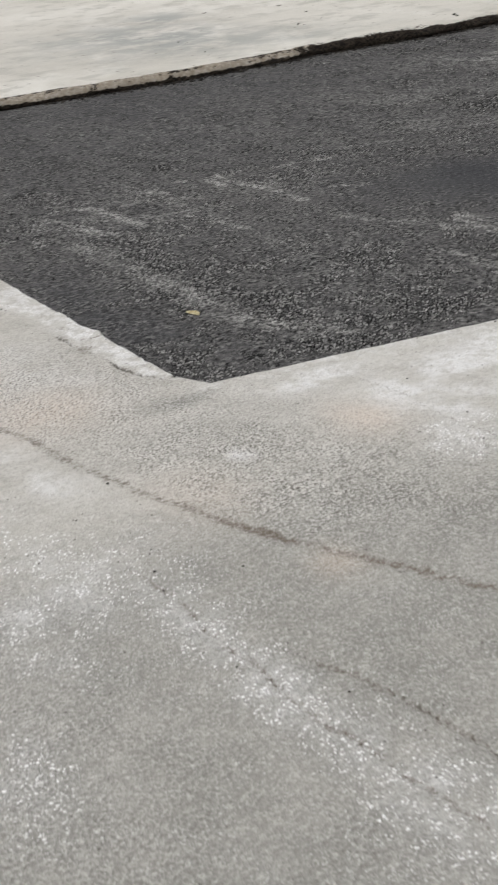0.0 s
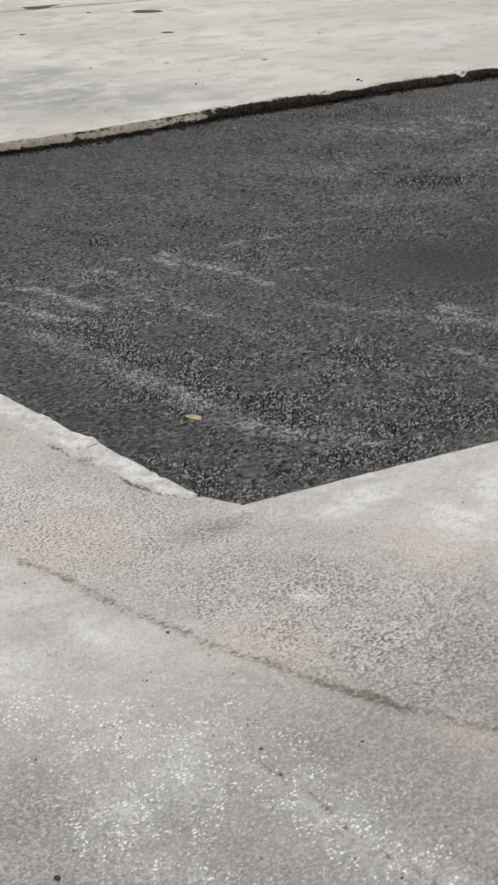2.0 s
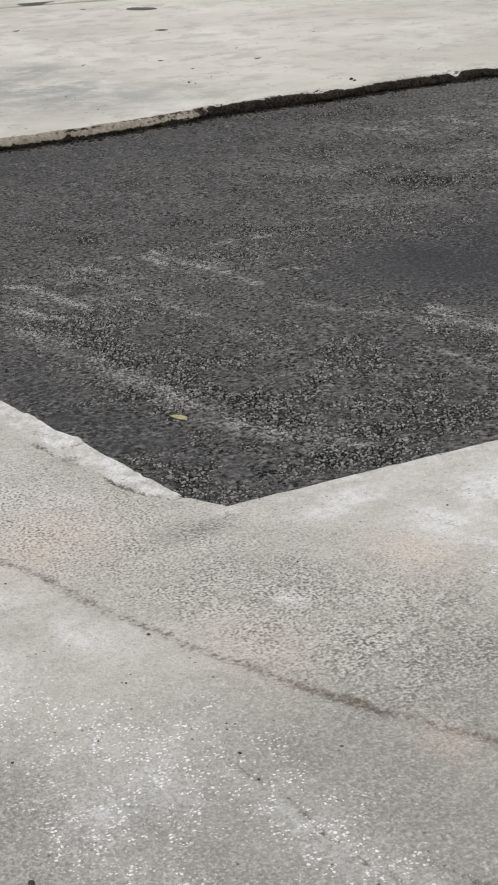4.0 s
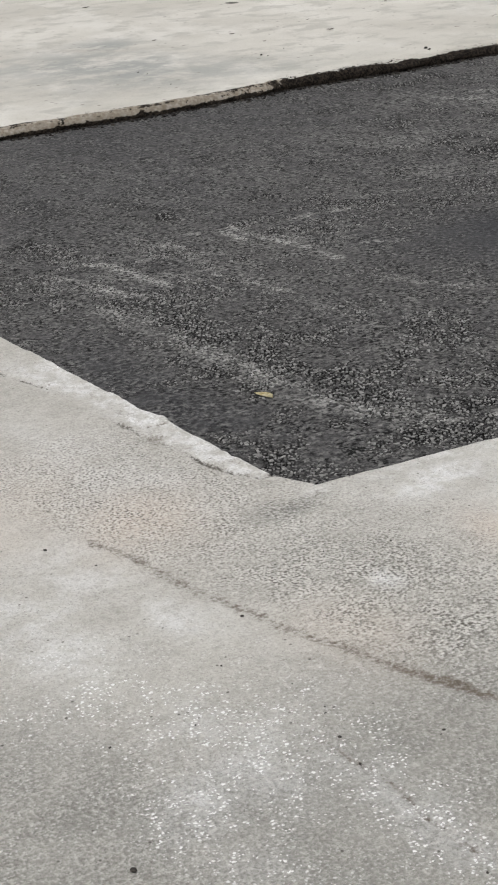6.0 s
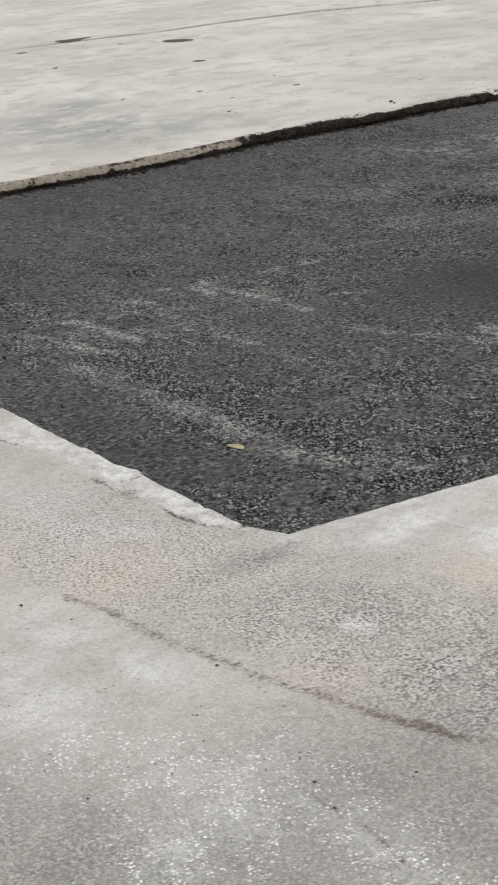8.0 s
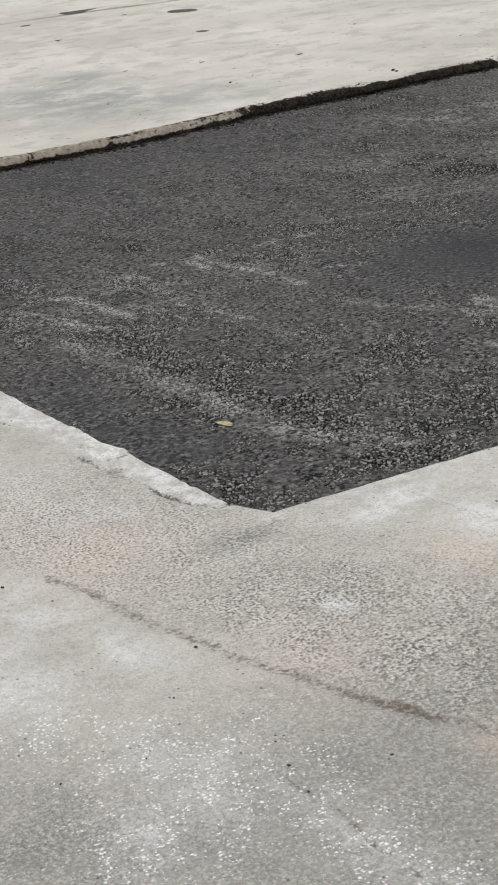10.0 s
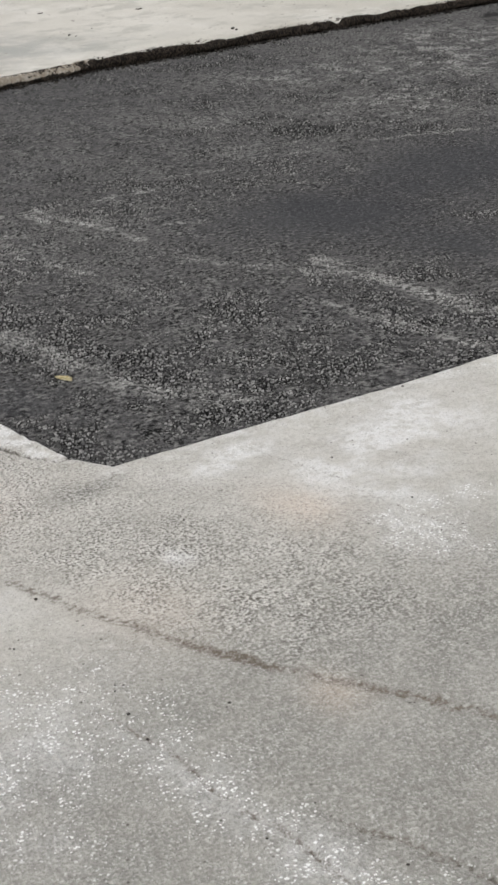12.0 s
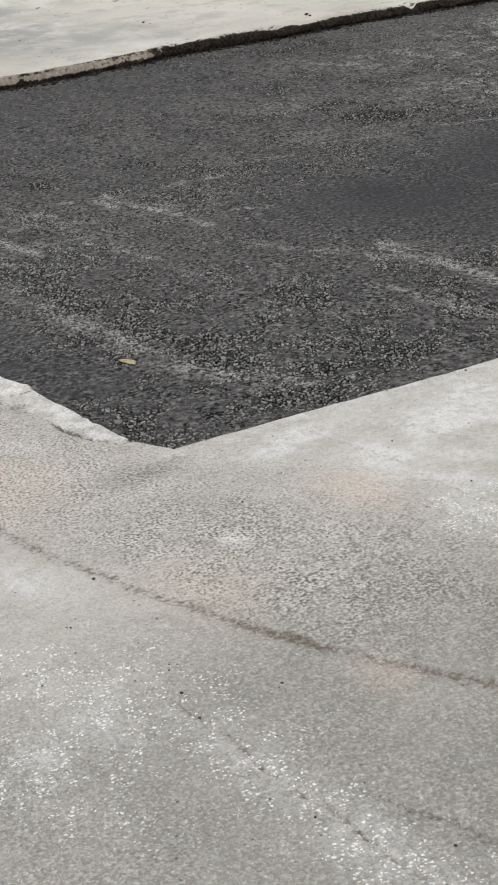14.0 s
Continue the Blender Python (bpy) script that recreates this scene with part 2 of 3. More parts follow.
CONCRETE, PALE, ASPHALT = worn_concrete(), pale_concrete(), fresh_asphalt()
STONES = stony("bitumen_coated_stone", (0.032, 0.031, 0.033), (0.34, 0.336, 0.327), 0.85, 1.9)
CRUMBS = stony("tarry_crumb", (0.012, 0.011, 0.011), (0.05, 0.045, 0.038))
RUBBLE = stony("concrete_crumb", (0.06, 0.05, 0.04), (0.52, 0.50, 0.46))
GRIT = plain("dark_pebble", (0.02, 0.018, 0.016), (0.07, 0.062, 0.055))
DARK_PAT = plain("dark_pat", (0.045, 0.042, 0.036), (0.085, 0.08, 0.07), 30, 0.8)
BARK = plain("dry_leaf", (0.04, 0.032, 0.024), (0.10, 0.08, 0.06))
LEAF = plain("yellowed_leaf", (0.66, 0.55, 0.27), (0.86, 0.80, 0.60), 120, 0.6)
RIB = plain("leaf_rib", (0.52, 0.46, 0.2), (0.62, 0.56, 0.3))
EARTH = plain("far_ground", (0.33, 0.315, 0.28), (0.45, 0.43, 0.39), 0.8, 0.9)


# ---- shapes ----
def sheet(name, verts, faces, masks, material, smooth_shade=True):
    me = bpy.data.meshes.new(name)
    me.vertices.add(len(verts))
    me.vertices.foreach_set("co", np.ascontiguousarray(verts, dtype=np.float32).ravel())
    me.loops.add(faces.size)
    me.loops.foreach_set("vertex_index", faces.astype(np.int32).ravel())
    me.polygons.add(len(faces))
    me.polygons.foreach_set("loop_start", np.arange(0, faces.size, faces.shape[1], dtype=np.int32))
    me.polygons.foreach_set("use_smooth", np.full(len(faces), smooth_shade, dtype=bool))
    me.update(calc_edges=True)
    me.validate()
    for key, val in masks.items():
        a = me.attributes.new(key, "FLOAT", "POINT")
        a.data.foreach_set("value", np.clip(val, 0, 1).astype(np.float32).ravel())
    me.materials.append(material)
    return new(name, me)


def lines(*spans):
    """Grid lines: (start, end, step) spans laid one after another."""
    out = [np.arange(a, b - 1e-6, s) for a, b, s in spans]
    return np.concatenate(out + [[spans[-1][1]]])


def quads(nu, nv, keep=None):
    i, j = np.meshgrid(np.arange(nu - 1), np.arange(nv - 1), indexing="ij")
    a = (i * nv + j).ravel()
    f = np.stack([a, a + nv, a + nv + 1, a + 1], 1)
    return f if keep is None else f[keep.ravel()]


def edge_left(y):
    """Where the cut edge of the patch runs, x by y: a slightly slanting saw cut with broken bits."""
    y = np.asarray(y, float)
    broken = 0.004 * fbm(y, y * 0 + 3, 0.4, 21, 2) + 0.006 * fbm(y, y * 0 + 8, 0.05, 22, 3)
    tooth = 0.013 * np.exp(-((y - 0.64) / 0.04) ** 2) - 0.006 * np.exp(-((y - 0.75) / 0.03) ** 2)
    return np.where(y > 0, -0.16 * y - 0.036 * smooth(0.0, 0.12, y) + (broken + tooth) * smooth(0.0, 0.09, y), 0.0)


def edge_near(x):
    x = np.asarray(x, float)
    wave = 0.010 * fbm(x, x * 0 + 5, 0.5, 31, 2) + 0.004 * fbm(x, x * 0 + 1, 0.06, 32, 3)
    return np.where(x > 0, 0.018 * smooth(0.85, 1.2, x) + wave * smooth(0.0, 0.12, x), 0.0)


LIP = 5.06  # where the far slab begins


def lip_line(x):
    """The broken front of the far slab, y by x."""
    x = np.asarray(x, float)
    return LIP - 0.14 * smooth(2.6, 1.6, x) + 0.05 * smooth(3.0, 3.6, x) + 0.03 * fbm(x, x * 0 + 2, 0.8, 41, 3) + 0.022 * fbm(x, x * 0 + 2, 0.11, 42, 4)


def bed(x, y):
    """Level of the asphalt: falls slowly away from the near slab."""
    return -0.006 - 0.0048 * np.clip(y, 0, 5.2) + 0.006 * fbm(x, y, 0.9, 51, 3) * smooth(0.0, 0.5, np.minimum(x + 0.17 * y, y))


# -- near slab, with the patch cut out of it
CRACK_A = [(-0.60, 0.14), (-0.548, -0.012), (-0.45, -0.336), (-0.335, -0.637), (-0.24, -0.85), (-0.173, -0.971), (-0.086, -1.142), (0.039, -1.334), (0.25, -1.65)]
CRACK_B = [(-0.66, -0.62), (-0.55, -0.80), (-0.475, -0.995), (-0.448, -1.1), (-0.425, -1.35), (-0.39, -1.5), (-0.372, -1.644), (-0.32, -1.85), (-0.2, -2.3)]
CRACK_C = [(-0.36, -1.40), (-0.255, -1.563), (-0.226, -1.681), (-0.175, -1.86), (-0.08, -2.15)]
CRACK_D = [(0.33, -0.14), (0.39, -0.385), (0.415, -0.618), (0.451, -0.799), (0.52, -1.05)]
CRACK_E = [(-0.40, 1.30), (-0.278, 0.937), (-0.272, 0.887), (-0.258, 0.77), (-0.243, 0.647), (-0.219, 0.536), (-0.181, 0.403), (-0.165, 0.288), (-0.145, 0.223), (-0.124, 0.175), (-0.089, 0.121), (-0.06, 0.118)]


def near_slab():
    us = lines((-12, -3, 1.0), (-3, -1.25, 0.1), (-1.25, 0, 0.009), (0, 1.5, 0.010), (1.5, 3, 0.06), (3, 12, 0.6))
    vs = lines((-10, -3, 0.8), (-3, -2.4, 0.06), (-2.4, 0, 0.010), (0, 1.8, 0.012), (1.8, 5.2, 0.2))
    u, v = np.meshgrid(us, vs, indexing="ij")
    y = v + np.where(v < 1.0, edge_near(u) * smooth(-0.6, 0.0, v) * smooth(1.0, 0.2, v), 0)
    x = u + edge_left(v) * smooth(-1.2, 0.0, u) * np.where(u > 0, smooth(1.2, 0.0, u), 1)
    open_cell = ((u[:-1, :-1] + u[1:, 1:]) / 2 > 0) & ((v[:-1, :-1] + v[1:, 1:]) / 2 > 0)
    wob_x, wob_y = x + 0.02 * fbm(x, y, 0.12, 61, 3), y + 0.02 * fbm(x, y, 0.12, 62, 3)
    wide_x, wide_y = x + 0.05 * fbm(x, y, 0.3, 63, 4), y + 0.05 * fbm(x, y, 0.3, 64, 4)
    da, ta = along(wob_x, wob_y, CRACK_A)
    db, tb = along(wob_x, wob_y, CRACK_B)
    dc, tc = along(wob_x, wob_y, CRACK_C)
    dd, td = along(wob_x, wob_y, CRACK_D)
    de, te = along(x + 0.008 * fbm(x, y, 0.06, 61, 3), y + 0.012 * fbm(x, y, 0.06, 62, 3), CRACK_E)
    ragged = 0.5 + 0.5 * fbm(x, y, 0.09, 65, 4)
    strong = 0.32 * np.exp(-((ta - 0.56) / 0.10) ** 2) + 0.12 * np.exp(-((ta - 0.83) / 0.09) ** 2) + 0.70 * smooth(0.03, 0.15, ta) * (1 - 0.35 * np.exp(-((ta - 0.70) / 0.06) ** 2))
    dirt = smooth(0.030 - 0.012 * (1 - np.minimum(strong, 1)), 0.0, da) * np.minimum(strong, 1) * 0.70 * (0.18 + 1.35 * ragged)
    dirt = dirt + 0.26 * smooth(0.07, 0.0, da) * strong
    dirt = dirt + 0.55 * smooth(0.018, 0.0, dc) * smooth(0, 0.2, tc) + 0.60 * smooth(0.018, 0.0, db) * smooth(0.1, 0.3, tb) * (0.4 + ragged) + 0.42 * smooth(0.015, 0.0, dd) * (0.4 + ragged)
    dirt = dirt + 0.5 * smooth(0.014, 0.0, de) * (0.2 + 0.9 * ragged) + 0.22 * smooth(0.05, 0.0, de) * smooth(0.45, 0.7, ragged) + 0.35 * blob(wide_x, wide_y, -0.22, 0.50, 0.03, 0.12, -8)
    dirt = dirt + 0.34 * blob(wide_x, wide_y, -0.12, -0.04, 0.08, 0.04, -30)
    crack = 0.55 * smooth(0.009, 0.0, db) * smooth(0.2, 0.45, tb) * (0.05 + 0.9 * ragged) + 0.6 * smooth(0.010, 0, dc) * (0.3 + ragged) + 0.9 * smooth(0.009, 0, de) * smooth(0.3, 0.6, ragged)
    # pale lime bloom
    pale = np.zeros_like(x)
    for cx, cy, rx, ry, k in ((-0.62, -0.92, 0.11, 0.20, 0.75), (-0.73, -1.03, 0.05, 0.07, 0.9), (-0.74, -1.16, 0.07, 0.13, 0.65), (0.42, -0.43, 0.13, 0.20, 1.0), (0.62, -0.28, 0.25, 0.14, 1.1), (0.25, -0.12, 0.15, 0.08, 0.95), (-0.30, 0.20, 0.10, 0.25, 0.35), (0.55, -0.55, 0.10, 0.16, 0.6),
                              (0.374, -0.74, 0.08, 0.13, 0.9), (0.79, -0.14, 0.2, 0.08, 0.9), (-0.108, -0.516, 0.022, 0.038, 1.5), (-0.30, -1.95, 0.07, 0.2, 0.9), (-0.51, -0.39, 0.06, 0.14, 0.8),
                              (-0.80, -0.30, 0.14, 0.3, 0.6), (-0.62, -0.12, 0.14, 0.2, 0.5), (-0.45, 0.45, 0.14, 0.4, 0.35), (-0.43, -1.20, 0.06, 0.10, 0.7), (-0.40, -1.55, 0.05, 0.2, 0.7), (-0.9, -1.5, 0.1, 0.2, 0.4)):
        pale = np.maximum(pale, k * blob(wide_x, wide_y, cx, cy, rx, ry, 12))
    strip_in = np.interp(y, [q[1] for q in CRACK_E[::-1]], [q[0] for q in CRACK_E[::-1]])
    rim = np.where((y > 0.0) & (x < 0.05), smooth(-0.03, 0.035, wob_x - strip_in), 0) * smooth(0.06, 0.13, y) * smooth(1.5, 1.1, y)
    rim = np.maximum(rim, 0.8 * blob(wide_x, wide_y, -0.04, 0.0, 0.05, 0.05))
    rim = np.maximum(rim, 0.55 * np.where(x > -0.05, smooth(0.16, 0.0, -y), 0) * smooth(-0.1, 0.2, x))
    side_b = (x + 0.55) * 0.93 + (y + 0.80) * 0.30
    pale = np.maximum(pale, 0.55 * smooth(0.10, 0.02, db) * smooth(0.02, 0.15, tb) * smooth(0.9, 0.6, tb) * smooth(0.03, -0.03, side_b))
    pale = np.maximum(pale * (0.18 + 1.15 * smooth(0.24, 0.68, ragged)), rim * (0.28 + 1.1 * ragged) * (0.45 + 0.8 * smooth(-0.3, 0.25, fbm(x, y, 0.03, 97, 3))))
    dirt = dirt + 0.45 * np.where(x < 0.0, rim, 0) * smooth(0.25, 0.5, fbm(x, y, 0.03, 98, 3))
    rusty = np.zeros_like(x)
    for cx, cy, rx, ry, k in ((-0.42, 0.06, 0.15, 0.18, 0.85), (-0.58, 0.30, 0.16, 0.25, 0.4), (0.23, -0.46, 0.08, 0.12, 0.9), (-0.25, -0.68, 0.1, 0.16, 0.45), (-0.10, -1.13, 0.05, 0.07, 0.6), (-0.72, 0.2, 0.1, 0.2, 0.3)):
        rusty = np.maximum(rusty, k * blob(wide_x, wide_y, cx, cy, rx, ry))
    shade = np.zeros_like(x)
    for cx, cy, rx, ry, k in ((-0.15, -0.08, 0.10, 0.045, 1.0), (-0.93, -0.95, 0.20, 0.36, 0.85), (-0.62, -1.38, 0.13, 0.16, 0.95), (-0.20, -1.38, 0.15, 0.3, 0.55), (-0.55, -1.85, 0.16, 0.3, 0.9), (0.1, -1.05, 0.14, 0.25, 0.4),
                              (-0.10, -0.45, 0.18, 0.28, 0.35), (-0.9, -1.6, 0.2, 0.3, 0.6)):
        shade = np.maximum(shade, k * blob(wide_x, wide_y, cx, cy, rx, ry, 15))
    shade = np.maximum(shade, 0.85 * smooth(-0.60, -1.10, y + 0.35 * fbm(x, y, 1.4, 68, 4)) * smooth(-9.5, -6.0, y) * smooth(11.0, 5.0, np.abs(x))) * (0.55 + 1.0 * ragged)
    right_of_a = smooth(-0.06, 0.10, (x + 0.548) * 0.93 + (y + 0.012) * 0.37 - 0.0)
    pitted = right_of_a * smooth(-1.25, -0.65, y) * smooth(0.80, 0.20, da) * (0.25 + 0.9 * ragged) * (1 - 0.8 * rim) + 0.12 * shade + 0.10 * smooth(-0.55, -0.85, x) * smooth(-0.6, -0.9, y)
    near_b = smooth(0.20, 0.02, db) * smooth(0.12, 0.3, tb)
    chippy = np.clip(smooth(-0.5, -1.1, y + 0.5 * x) * (0.15 + 0.62 * ragged) * (1 - 0.45 * np.clip(shade, 0, 1)) + 0.10 * ragged + 0.35 * near_b * ragged + 0.5 * rim * ragged + 2.4 * np.where(y < -0.6, pale, 0.15 * pale), 0, 1)
    # the cement strip beside the cut is lumpy and stands a little proud, with bits broken out
    lumps = np.where(x < 0.02, rim, 0) * (0.0020 * fbm(x, y, 0.05, 69, 4) - 0.0028 * smooth(0.3, 0.6, fbm(x, y, 0.035, 70, 2)))
    z = lumps + 0.006 * fbm(x, y, 1.1, 66, 4) * smooth(0.0, 0.5, np.abs(y) + np.abs(x)) + 0.0016 * fbm(x, y, 0.05, 67, 3) - 0.004 * np.clip(dirt, 0, 1) - 0.004 * np.clip(crack, 0, 1)
    nu, nv = len(us), len(vs)
    verts = np.stack([x, y, z], 2).reshape(-1, 3)
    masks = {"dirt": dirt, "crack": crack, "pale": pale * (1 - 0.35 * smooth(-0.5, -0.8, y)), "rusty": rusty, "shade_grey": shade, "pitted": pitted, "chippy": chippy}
    masks = {k: m.ravel() for k, m in masks.items()}
    faces = quads(nu, nv, ~open_cell)
    # the sawn face along the cut: the rim leans down to the bed
    iu, iv = int(np.argmin(np.abs(us))), int(np.argmin(np.abs(vs)))
    rim_ids = np.array([iu * nv + j for j in range(nv - 1, iv, -1)] + [i * nv + iv for i in range(iu, nu)])
    low = verts[rim_ids] + np.array([0.002, 0.002, 0])
    low[:, 2] = -0.09
    base = len(verts)
    k = np.arange(len(rim_ids) - 1)
    face = np.stack([rim_ids[k], base + k, base + k + 1, rim_ids[k + 1]], 1)
    verts = np.concatenate([verts, low])
    masks = {key: np.concatenate([m, np.full(len(low), 0.5 if key == "dirt" else 0.0)]) for key, m in masks.items()}
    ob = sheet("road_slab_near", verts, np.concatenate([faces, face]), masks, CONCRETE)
    return tagged(ob, "weathered grey concrete road slab with hairline cracks and stains", "road", kind="structure")


STREAK = [(1.70, 7.50), (1.86, 7.37), (2.01, 7.22), (2.17, 7.04), (2.35, 6.95)]


def far_slab():
    us = lines((-12, 0.4, 0.8), (0.4, 5.2, 0.014), (5.2, 8, 0.08), (8, 40, 2.0))
    prof = [(0.030, -0.12, 0.7), (0.026, -0.036, 0.9), (0.010, -0.026, 1.0), (0.003, -0.012, 0.9), (-0.002, 0.000, 0.7), (0.004, 0.014, 0.3), (0.014, 0.024, 0.1), (0.030, 0.029, 0.0)]
    inner = lines((0.045, 0.4, 0.02), (0.4, 2.5, 0.06), (2.5, 4.2, 0.12), (4.2, 7.6, 0.035), (7.6, 60, 2.0))
    nu, nv = len(us), len(prof) + len(inner)
    x = np.repeat(us[:, None], nv, 1)
    depth = np.array([p[0] for p in prof] + list(inner))[None, :].repeat(nu, 0)
    level = np.array([p[1] for p in prof] + [0.03] * len(inner))[None, :].repeat(nu, 0)
    row = np.arange(nv)[None, :].repeat(nu, 0)
    nose = row < len(prof)
    right = smooth(2.15, 2.5, x)
    # the left stretch keeps a sloping worn face, the right one is a steep tarred break
    depth = depth + np.where(nose & (level > -0.02), (1 - right) * (0.35 * (level + 0.012)), 0)
    depth = depth + np.where(nose, 0, (1 - right) * 0.02 * smooth(0.4, 0.05, depth))
    jag = 0.020 * fbm(x, level * 3, 0.13, 43, 4) + 0.014 * fbm(x, level * 6, 0.035, 44, 2)
    depth = depth + np.where(nose & (row > 0), jag, 0)
    crumble = smooth(0.10, 0.0, depth) * (0.026 * np.clip(fbm(x, depth, 0.22, 45, 3), -1, 0.2) + 0.012 * fbm(x, depth, 0.06, 46, 3))
    notch = np.exp(-((x - 4.03) / 0.035) ** 2) * smooth(0.16, 0.02, depth) * 0.03
    y = LIP + (lip_line(x) - LIP) * smooth(3.0, 0.5, depth) + depth
    rise = 0.010 * fbm(x, y, 2.5, 47, 3) * smooth(0.3, 1.5, depth)
    z = level + np.where(row > 3, crumble, 0) + rise - notch
    wx, wy = x + 0.25 * fbm(x, y, 0.7, 71, 4), y + 0.25 * fbm(x, y, 0.7, 72, 4)
    # right: tar on the break; left: tar and shade under the nose, painted together
    tar = np.where(nose, smooth(0.036, 0.022, z + 0.012 * fbm(x, z * 4, 0.15, 48, 3)) * right + (1 - right) * smooth(0.004, -0.008, z + 0.008 * fbm(x, z * 4, 0.10, 49, 3)), 0)
    ragged = 0.5 + 0.5 * fbm(x, y, 0.25, 73, 4)
    dirt = np.where(nose, (1 - right) * 1.5 * smooth(0.040, 0.031, z), 0) + 0.55 * smooth(0.16, 0.02, depth) * ragged * right * (depth > 0.01)
    dirt = dirt + np.where(nose, 0, 1.1 * (1 - right) * smooth(0.085, 0.055, depth) * smooth(0.25, 0.6, ragged))
    d1, _ = along(x + 0.03 * fbm(x, y, 0.5, 74, 3), y + 0.06 * fbm(x, y, 0.5, 75, 3), [(2.85, 11.6), (3.2, 11.56), (3.5, 11.52), (3.66, 11.455), (4.0, 11.324), (4.34, 11.193), (4.61, 11.147), (4.9, 11.15), (5.25, 11.135), (5.9, 11.0), (6.8, 10.4), (9.0, 9.6)])
    dirt = dirt + 1.0 * smooth(0.10, 0.03, d1) * smooth(-0.6, -0.1, fbm(x, y, 0.7, 76, 3))
    shade = 1.0 * blob(wx, wy, 1.75, 6.4, 0.6, 1.0) + 0.5 * blob(wx, wy, 2.5, 5.7, 0.6, 0.35) + 0.7 * blob(wx, wy, 2.2, 7.3, 0.2, 0.25) + 0.4 * blob(wx, wy, 5.2, 6.6, 0.6, 0.5) + 0.5 * blob(wx, wy, 6.6, 7.6, 0.7, 0.7)
    d2, _ = along(x + 0.05 * fbm(x, y, 0.3, 77, 3), y + 0.08 * fbm(x, y, 0.3, 78, 3), STREAK)
    dirt = dirt + 0.40 * smooth(0.09, 0.0, d2) * ragged
    tar = tar + np.where(nose, 0, 0.60 * (1 - right) * smooth(0.084, 0.066, depth) * smooth(0.2, 0.5, ragged))
    # dark blots scattered over the left face, and a dark broken line along its upper edge
    face_blots = smooth(0.05, 0.40, fbm(x, z * 5, 0.06, 50, 4) + 0.35 * smooth(1.6, 2.3, x)) * smooth(-0.01, 0.012, z)
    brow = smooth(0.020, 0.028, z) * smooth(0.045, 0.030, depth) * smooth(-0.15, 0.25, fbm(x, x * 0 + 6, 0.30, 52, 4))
    tar = tar + np.where(nose, (1 - right) * np.maximum(0.42 * face_blots, 0.62 * brow), 0)
    # grit trodden up over the edge
    smear = right * smooth(0.22, 0.02, depth) * smooth(0.35, 0.75, 0.5 + 0.5 * fbm(x, y * 3, 0.14, 53, 4))
    tar = tar + np.where(nose, 0, 0.55 * smear)
    z = z - 0.012 * smooth(0.06, 0.0, d1)
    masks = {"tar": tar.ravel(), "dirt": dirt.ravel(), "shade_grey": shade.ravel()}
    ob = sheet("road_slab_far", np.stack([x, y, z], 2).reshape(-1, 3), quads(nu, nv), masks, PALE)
    return tagged(ob, "pale concrete road slab with a broken, tar-stained edge", "road", kind="structure")


# trails of grey dust dragged over the mat: line, half width, strength
DUST_LINES = [([(0.08, 1.75), (0.12, 1.50), (0.18, 1.05), (0.24, 0.71), (0.29, 0.46), (0.42, 0.25)], 0.085, 0.55), ([(0.80, 2.39), (0.82, 2.19), (0.86, 2.05)], 0.036, 1.5), ([(0.86, 2.42), (0.89, 2.17), (0.94, 2.0), (0.98, 1.76)], 0.040, 1.5),
              ([(1.05, 2.37), (1.18, 2.38), (1.32, 2.36)], 0.045, 1.0), ([(1.45, 2.52), (1.7, 2.46)], 0.03, 0.8), ([(0.24, 2.31), (0.29, 2.18), (0.34, 2.03), (0.37, 1.84)], 0.055, 1.2), ([(0.08, 2.22), (0.16, 1.96), (0.24, 1.76)], 0.04, 1.2),
              ([(0.53, 2.39), (0.59, 2.29)], 0.05, 0.85), ([(0.69, 2.44), (0.71, 2.42)], 0.03, 1.0), ([(0.54, 1.85), (0.60, 1.78)], 0.03, 0.8), ([(0.59, 1.72), (0.66, 1.47)], 0.03, 0.8), ([(0.40, 0.24), (0.49, 0.185)], 0.035, 1.0),
              ([(0.98, 1.42), (1.14, 1.19), (1.22, 1.02), (1.33, 0.90)], 0.05, 0.6), ([(1.30, 1.15), (1.35, 0.75), (1.37, 0.35)], 0.07, 0.85), ([(1.06, 0.75), (1.12, 0.46), (1.18, 0.12)], 0.045, 0.65), ([(1.13, 1.88), (1.26, 1.81)], 0.03, 0.6),
              ([(1.9, 2.55), (2.25, 2.47)], 0.04, 0.6), ([(2.45, 2.46), (2.75, 2.36), (3.3, 2.1)], 0.04, 0.75), ([(0.50, 2.6), (0.60, 2.0), (0.66, 1.3), (0.72, 0.8)], 0.10, 0.25)]


